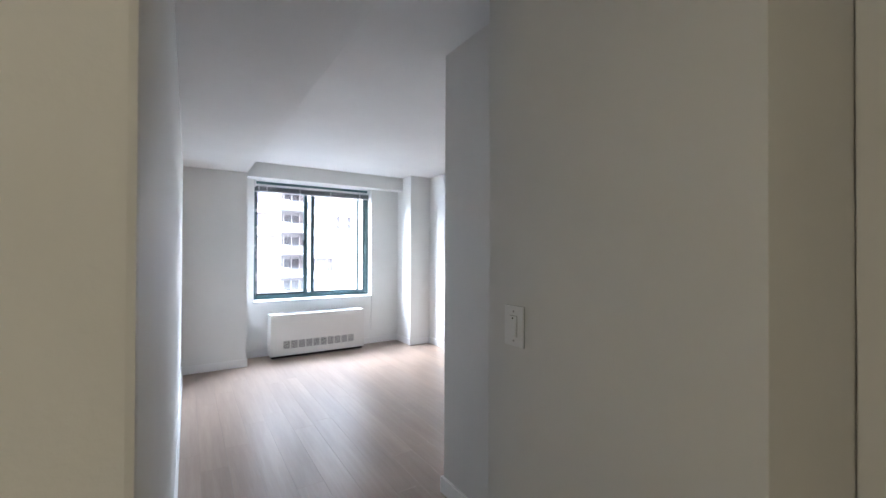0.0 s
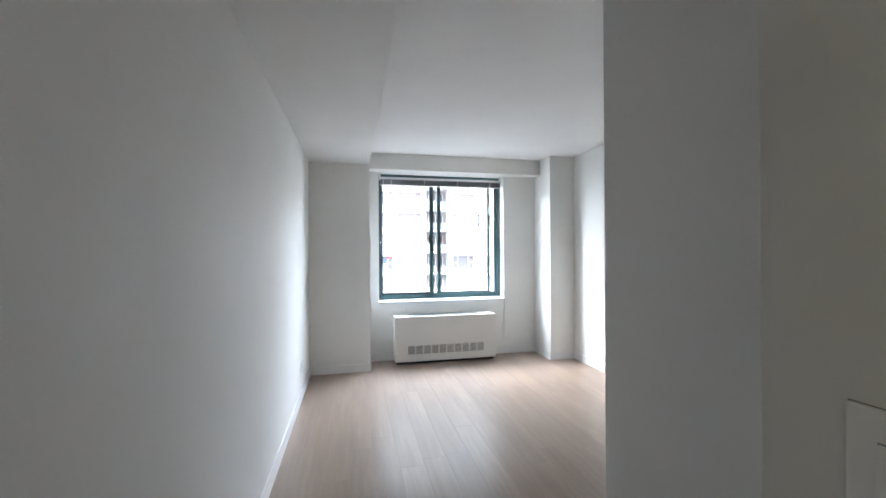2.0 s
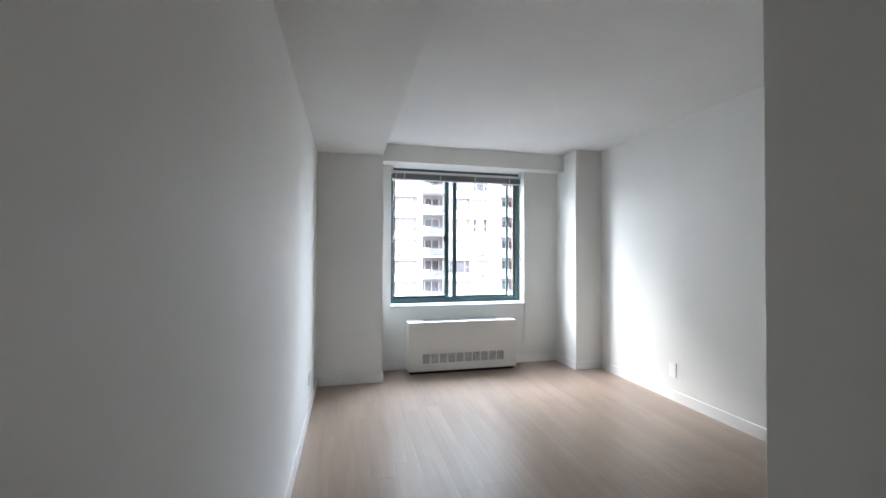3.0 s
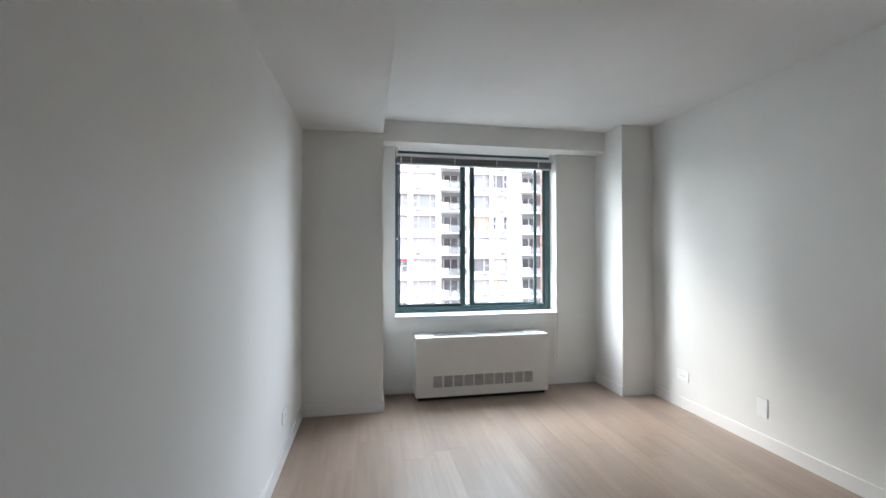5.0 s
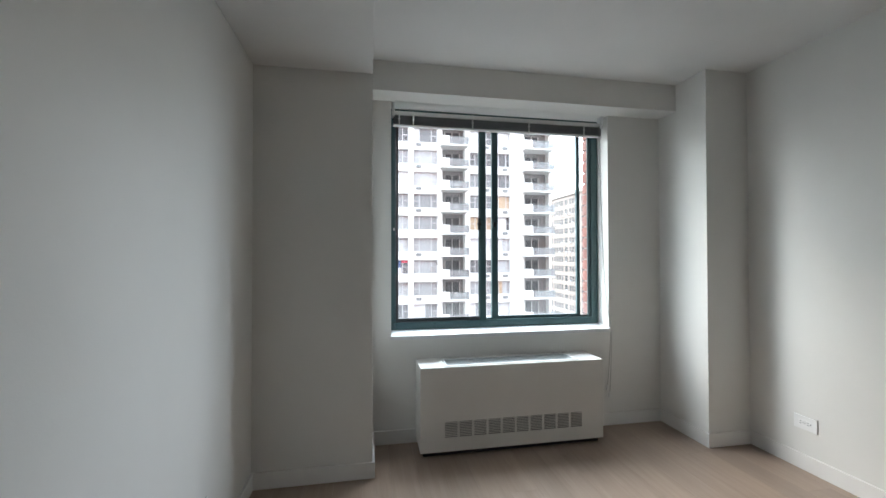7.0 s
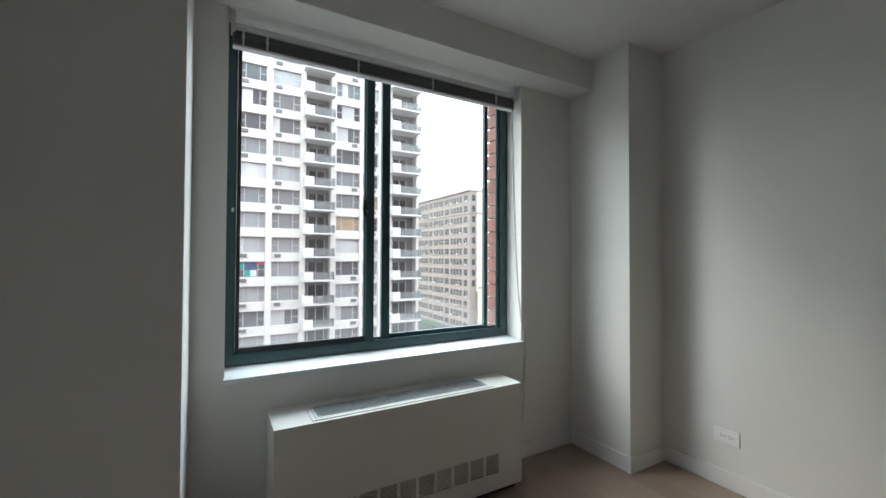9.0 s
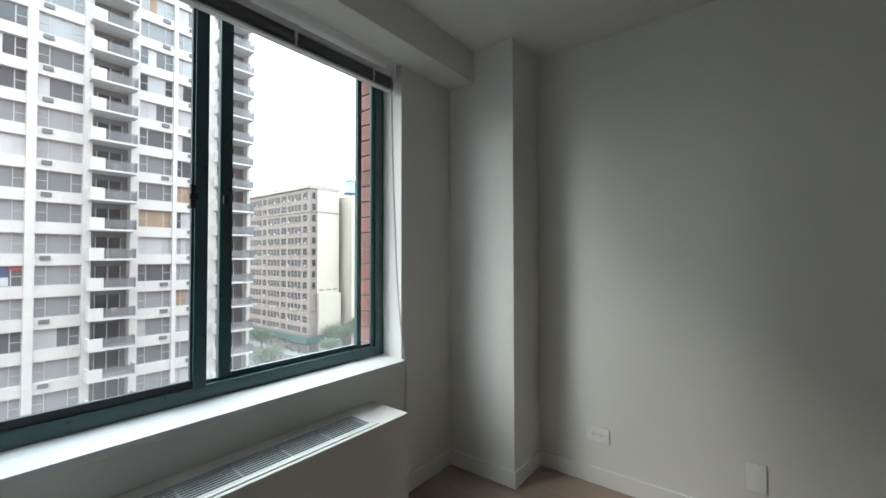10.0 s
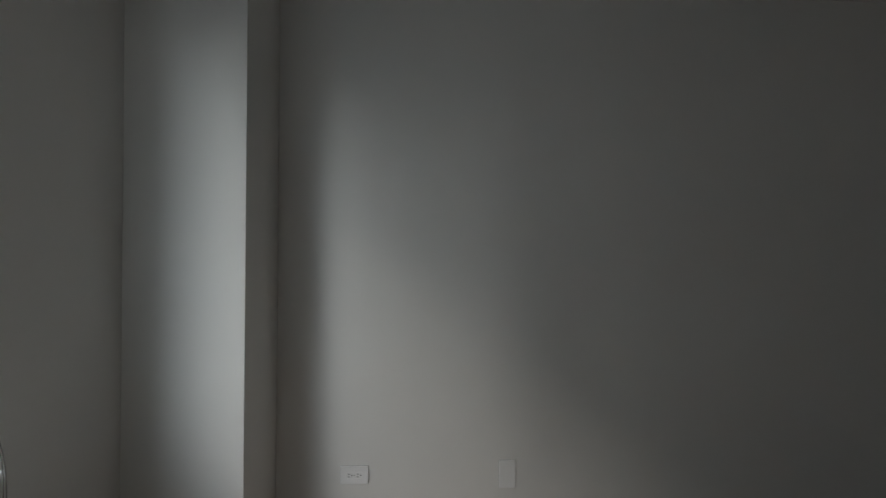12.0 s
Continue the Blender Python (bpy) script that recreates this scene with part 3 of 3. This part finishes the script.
def slab_tower():
    """White brick apartment block with bays of windows and two columns of balconies."""
    D, P, Z0 = 57.5, 2.93, 0.51          # face, storey height, a window head
    ob = thing("apartment_building", (0, D, G), "tall white brick apartment block with balconies and grey windows", "building")
    bays = [(-17.9, -14.9, "w"), (-14.2, -11.2, "w"), (-10.5, -7.5, "w"), (-6.8, -3.8, "w"), (-3.2, -0.2, "w"), (0.6, 3.6, "w"), (4.25, 7.3, "w"), (7.95, 11.2, "w"),
            (11.85, 14.95, "b"), (15.65, 18.8, "w"), (19.2, 21.4, "w"), (23.4, 27.1, "b")]
    floors = range(-8, 12)
    # back wall behind the bays, coloured dark for the recess shade
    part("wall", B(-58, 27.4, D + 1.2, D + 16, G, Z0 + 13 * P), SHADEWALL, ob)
    piers = bmesh.new()
    # the unseen west end is stretched to -58 to block low sky light
    last = -58.0
    for x0, x1, _ in bays:
        box(piers, last, x0, D, D + 1.2, G, Z0 + 13 * P)
        last = x1
    box(piers, last, 27.45, D, D + 1.2, G, Z0 + 13 * P)
    part("pier_wall", piers, WHITEBRICK, ob, "white brick piers")
    part("roof", B(-58.3, 27.2, D - 0.2, D + 16, Z0 + 13 * P, Z0 + 13 * P + 0.8), CONCRETE, ob)
    for f in floors:
        for x0, x1, k in bays:
            if k == "w":
                part("spandrel", B(x0, x1, D + 0.12, D + 1.2, Z0 + f * P + 0.02, Z0 + f * P + P - 1.86), WHITEBRICK, ob)
    def glazing(w):
        bm = bmesh.new()
        return box(bm, 0, w, 0, 0.03, -1.86, 0.02)
    def frames(w):
        bm = bmesh.new()
        for x in (0, w * 0.24, w * 0.74, w - 0.07):
            box(bm, x, x + 0.07, -0.06, 0, -1.86, 0.02)
        box(bm, 0, w, -0.06, 0, -1.86, -1.79)
        box(bm, 0, w, -0.06, 0, -0.05, 0.02)
        for x0, x1 in ((0, w * 0.24), (w * 0.74, w)):
            box(bm, x0, x1, -0.05, 0, -0.98, -0.92)
        return bm
    rng = random.Random(4)
    cache = {}
    ac_mesh = None
    for x0, x1, k in bays:
        w = round(x1 - x0, 2)
        for f in floors:
            z = Z0 + f * P
            if k == "w":
                if w not in cache:
                    g = finish("window", glazing(w), FGLASS)
                    fr = finish("window_frame", frames(w), FRAMEGREY)
                    cache[w] = (g.data, fr.data)
                    bpy.data.objects.remove(g)
                    bpy.data.objects.remove(fr)
                win = new("window", cache[w][0])
                win.parent, win.location = ob, (x0, 0.42, z - G)
                fr = new("window_frame", cache[w][1])
                fr.parent = win
                if x0 > -4 and rng.random() < 0.8:
                    sx = 0.35 if x0 < 11 else w - 1.1
                    if ac_mesh is None:
                        a = B(0, 0.72, -0.12, 0.2, -2.42, -2.02, 0.02)
                        o = finish("air_conditioner", a, GALV)
                        ac_mesh = o.data
                        bpy.data.objects.remove(o)
                    ac = new("air_conditioner", ac_mesh)
                    ac.parent, ac.location = ob, (x0 + sx, 0.1, z - G)
                if rng.random() < 0.45:
                    cw = rng.choice((0.24, 0.5, 0.98))
                    xx = rng.choice((0.0, w * 0.25)) if cw < 0.9 else 0.05
                    cm = B(x0 + xx + 0.06, x0 + min(w - 0.06, xx + w * cw), D + 0.398, D + 0.412, z - 1.8, z - 0.06)
                    part("curtain", cm, rng.choice((CURTAIN, CURTAIN, CURTAIN, BLINDW, BLINDW, CURTAIN, TANC)), ob)
            else:
                sl = B(x0 - 0.35, x1 + 0.25, D - 1.3, D + 1.2, z - 2.5, z - 2.3, 0.02)
                bal = part("balcony", sl, CONCRETE, ob, "white concrete balcony")
                side = B(x0 - 0.35, x0 - 0.2, D - 1.3, D, z - 2.3, z - 1.25)
                box(side, x0 - 0.2, x0 + 0.75, D - 1.3, D - 1.2, z - 2.3, z - 1.25)
                part("parapet", side, WHITEBRICK, bal)
                railing = bmesh.new()
                for t in range(17):
                    xx = x0 + 0.78 + t * (x1 + 0.2 - x0 - 0.78) / 16
                    box(railing, xx, xx + 0.03, D - 1.27, D - 1.24, z - 2.3, z - 1.3)
                box(railing, x0 + 0.75, x1 + 0.25, D - 1.28, D - 1.22, z - 1.34, z - 1.28)
                for t in range(8):
                    yy = D - 1.24 + t * 0.16
                    box(railing, x1 + 0.19, x1 + 0.22, yy, yy + 0.03, z - 2.3, z - 1.3)
                part("railing_panel", box(B(x0 + 0.8, x1 + 0.2, D - 1.24, D - 1.225, z - 2.2, z - 1.4), x1 + 0.18, x1 + 0.195, D - 1.2, D, z - 2.2, z - 1.4), PANEL, bal)
                part("railing", railing, GALV, bal, "thin grey metal railing")
                dr = B(x0 + 0.5, x0 + 2.6, D + 1.15, D + 1.19, z - 2.3, z - 0.15)
                part("balcony_door", dr, DARKGLASS, bal)
                ds = bmesh.new()
                for xx in (x0 + 0.5, x0 + 1.5, x0 + 2.53):
                    box(ds, xx, xx + 0.08, D + 1.1, D + 1.15, z - 2.3, z - 0.15)
                part("door_frame", ds, CONCRETE, bal)
                if rng.random() < 0.6:
                    ch = B(x0 + 1.6, x0 + 2.1, D - 0.6, D - 0.1, z - 1.9, z - 1.84)
                    box(ch, x0 + 1.6, x0 + 2.1, D - 0.14, D - 0.1, z - 1.84, z - 1.4)
                    for cx in (1.62, 2.04):
                        for cy in (-0.58, -0.16):
                            box(ch, x0 + cx, x0 + cx + 0.05, D + cy, D + cy + 0.05, z - 2.3, z - 1.9)
                    part("balcony_chair", ch, rng.choice((CONCRETE, GALV)), bal)
    for xa, xb, za, zb, cloth in ((4.35, 5.0, -0.35, 0.4, TEAL), (5.1, 6.3, -0.5, 0.4, NAVY), (6.4, 7.2, 0.15, 0.45, CRIMSON), (5.1, 5.75, -1.25, -0.5, TEAL), (5.75, 6.4, -1.25, -0.5, BLINDW)):
        part("window_cloth", B(xa, xb, D + 0.35, D + 0.362, za, zb), cloth, ob)
    return ob


def corner_block():
    """Tan pre-war block at the street corner, its cream flank blank."""
    ob = thing("corner_building", (68, 103, G), "tan brick pre-war block with a blank cream side wall", "building")
    P, top = 3.12, 20.4
    part("wall", B(68.15, 78, 103, 160, G, top), TAN, ob)
    part("side_wall", B(70.6, 77.9, 102.9, 103.0, G + 4, top), CREAM, ob, "blank cream painted side wall")
    part("wing", B(79.5, 96, 99, 140, G, top - 1.2), CREAM, ob, "cream painted rear wing")
    part("light_court", B(78, 79.5, 110, 140, G, top - 3), TAN, ob)
    cor = B(67.6, 78.2, 102.7, 160.3, top, top + 0.5)
    box(cor, 67.8, 78, 102.85, 160, top + 0.5, top + 1.1)
    part("cornice", cor, LIMESTONE, ob)
    for z in (top - 6.6, top - 34, top - 40.4):
        part("string_course", B(67.95, 78, 102.8, 160, z, z + 0.35), TAN, ob)
    quads = []
    y = 104.2
    pattern = ((1.9, 1.2), (1.2, 0.55), (1.2, 0.55), (1.2, 0.55), (1.2, 1.2), (2.4, 1.2), (1.2, 0.55), (1.2, 0.55), (1.2, 0.55), (1.2, 1.2))
    i = 0
    while y < 158:
        w, gap = pattern[i % len(pattern)]
        quads.append((y, w))
        y += w + gap
        i += 1
    meshes, unit, rng = {}, None, random.Random(8)
    for f in range(14):
        z = top - 1.15 - f * P
        for y, w in quads:
            if w not in meshes:
                bm = B(0, 0.12, 0, w, -1.85, 0)
                o = finish("pane", bm, DARKGLASS)
                fr = bmesh.new()
                box(fr, -0.1, 0.0, -0.06, w + 0.06, -1.97, -1.85)
                box(fr, -0.02, 0.0, 0, w, -0.90, -0.86)
                o2 = finish("sill_and_frame", fr, LIMESTONE)
                meshes[w] = (o.data, o2.data)
                bpy.data.objects.remove(o)
                bpy.data.objects.remove(o2)
            win = new("window", meshes[w][0])
            win.parent, win.location = ob, (68.1 - 68, y - 103, z - G)
            fr = new("window_frame", meshes[w][1])
            fr.parent = win
            if rng.random() < 0.28:
                if unit is None:
                    o = finish("air_conditioner", B(-0.35, 0.0, 0.1, 0.72, -1.85, -1.43, 0.02), CURTAIN)
                    unit = o.data
                    bpy.data.objects.remove(o)
                ac = new("air_conditioner", unit)
                ac.parent = win
    for f in range(9):
        z = top - 1.15 - f * P
        part("window", B(69.0, 70.0, 102.93, 103.05, z - 1.75, z), DARKGLASS, ob)
        part("window", B(78.4, 79.0, 109.9, 110.05, z - 1.75, z), DARKGLASS, ob)
        part("window", B(82.2, 83.2, 98.93, 99.05, z - 2.6, z - 0.9), DARKGLASS, ob)
    for k, z in enumerate((-8.2, -10.6)):
        for x in (71.2, 73.6, 75.9):
            part("painted_panel", B(x, x + 1.5, 102.86, 102.9, z, z + 0.45), SHADEWALL, ob)
    part("low_extension", B(70.6, 78, 102.0, 102.9, G, -9.0), CREAM, ob)
    return ob


slab_tower()
block = corner_block()
block.location.x -= 2.0

tower = thing("water_tower", (84, 108, 19.2), "grey-blue rooftop water tank with a dark cone roof", "water tank")
part("tank", rod(bmesh.new(), (84, 108, 21.5), (84, 108, 25.2), 1.9, 1.8, 20), TANK, tower)
part("cone_roof", rod(bmesh.new(), (84, 108, 25.2), (84, 108, 26.4), 2.1, 0.1, 20), GALV, tower)
part("platform", rod(bmesh.new(), (84, 108, 21.2), (84, 108, 21.5), 2.3, 2.3, 20), SHED, tower)
for a in range(4):
    c, s = math.cos(a * math.pi / 2 + 0.78) * 1.5, math.sin(a * math.pi / 2 + 0.78) * 1.5
    part("leg", rod(bmesh.new(), (84 + c, 108 + s, 19.2), (84 + c, 108 + s, 21.3), 0.12), SHED, tower)

shed = thing("sidewalk_shed", (66, 106, G), "dark green plywood sidewalk shed on posts at the corner", "scaffold")
part("deck", B(63.8, 67.4, 100.5, 150, G + 3.0, G + 3.25), SHED, shed)
para = B(63.7, 63.85, 100.4, 150, G + 3.25, G + 5.0)
box(para, 63.7, 78.0, 100.3, 100.45, G + 3.25, G + 5.0)
part("parapet", para, SHED, shed)
part("deck", B(67.4, 78.0, 100.5, 102.6, G + 3.0, G + 3.25), SHED, shed)
for k in range(14):
    part("post", rod(bmesh.new(), (63.9, 100.6 + k * 3.6, G + 0.16), (63.9, 100.6 + k * 3.6, G + 3.0), 0.09, None, 8), SHED, shed)
for k in range(4):
    part("post", rod(bmesh.new(), (67.5 + k * 3.4, 100.6, G + 0.16), (67.5 + k * 3.4, 100.6, G + 3.0), 0.09, None, 8), SHED, shed)


def tree(x, y, h, r, seed):
    rng = random.Random(seed)
    ob = thing("street_tree", (x, y, G), "leafy green street tree on the pavement", "tree", "street trees")
    tr = rod(bmesh.new(), (x, y, G), (x, y, G + h * 0.55), 0.24, 0.14, 8)
    tips = []
    for k in range(7):
        a = k * 0.9 + rng.random()
        p = (x + math.cos(a) * r * 0.7, y + math.sin(a) * r * 0.7, G + h * rng.uniform(0.62, 0.9))
        rod(tr, (x, y, G + h * rng.uniform(0.3, 0.5)), p, 0.09, 0.03, 6)
        tips.append(p)
    part("trunk", tr, BARK, ob)
    verts, faces = [], []
    for k in range(2600):
        c = rng.choice(tips) if rng.random() < 0.75 else (x, y, G + h * 0.8)
        d = Vector((rng.gauss(0, 1), rng.gauss(0, 1), rng.gauss(0, 0.75)))
        p = Vector(c) + d * r * 0.3
        u = Vector((rng.gauss(0, 1), rng.gauss(0, 1), rng.gauss(0, 1))).normalized()
        v = u.orthogonal().normalized()
        s = rng.uniform(0.13, 0.26)
        i = len(verts)
        verts += [p - u * s, p + v * s * 0.6, p + u * s, p - v * s * 0.6]
        faces.append((i, i + 1, i + 2, i + 3))
    me = bpy.data.meshes.new("crown")
    me.from_pydata(verts, [], faces)
    me.materials.append(LEAF)
    cr = new("crown", me)
    cr.parent, cr.matrix_parent_inverse = ob, Matrix.Translation((-x, -y, -G))
    return ob


for k, (x, y, h, r) in enumerate(((58.5, 114, 6.5, 2.6), (57.5, 126, 7, 3.0), (71.5, 98.0, 7.5, 3.2), (77, 97.0, 9, 3.6), (83, 96.0, 10, 4.0), (90, 96.5, 11, 4.2), (47.5, 90, 7, 2.8), (66.5, 93.5, 5.0, 2.4))):
    tree(x, y, h, r, 20 + k)


def car(x, y, turn, colour, label, seed):
    paint = plain("car_paint_%s" % label.split()[0], colour, 0.25, 0.1, vary=0.03, relief=0)
    ob = thing("parked_car", (0, 0, 0), label, "car", "parked cars")
    body = B(-2.25, 2.25, -0.9, 0.9, 0.25, 0.85, 0.12)
    part("body", body, paint, ob)
    cab = B(-1.5, 1.0, -0.78, 0.78, 0.8, 1.45, 0.05)
    for v in cab.verts:
        if v.co.z > 1.2:
            v.co.x *= 0.72
            v.co.y *= 0.86
    part("cabin", cab, RUBBER, ob, "dark glass cabin")
    part("roof", B(-1.05, 0.7, -0.64, 0.64, 1.44, 1.5, 0.03), paint, ob)
    for wx in (-1.4, 1.4):
        for wy in (-0.86, 0.86):
            part("wheel", rod(bmesh.new(), (wx, wy - 0.1, 0.32), (wx, wy + 0.1, 0.32), 0.32, None, 16), TYRE, ob)
    ob.matrix_basis = pose(x, y, G, 0, 0, turn)
    for c in ob.children:
        c.matrix_parent_inverse = Matrix.Identity(4)


for k, (x, y, c, lab) in enumerate(((54.0, 105.5, (0.6, 0.6, 0.6), "white parked car at the kerb"), (54.6, 99.5, (0.35, 0.03, 0.04), "red parked car at the kerb"),
                                    (55.4, 94.0, (0.38, 0.39, 0.40), "silver parked car at the kerb"), (56.2, 88.5, (0.12, 0.13, 0.15), "grey parked car at the kerb"))):
    car(x, y, 96, c, lab, k)

# ---- floor planks, laid along the room ----
floor = bpy.data.objects["floor"]
PW, PL = 0.152, 1.22
plank_bm = B(0.0003, PW - 0.0003, 0.0003, PL - 0.0003, -0.006, 0, 0.0004)
plank = part("plank", plank_bm, WOOD, floor)
prng = random.Random(11)
first = True
x = 1.04 - 7 * PW
while x < XR:
    y = 0.3 - prng.uniform(0, PL)
    while y < YW:
        if not ((x > 3.07 and y + PL < AY - 0.1) or (x + PW < XL and y > 2.2)):
            p = plank if first else plank.copy()
            if not first:
                scene.collection.objects.link(p)
            first = False
            p.location = (x, y, 0)
        y += PL
    x += PW
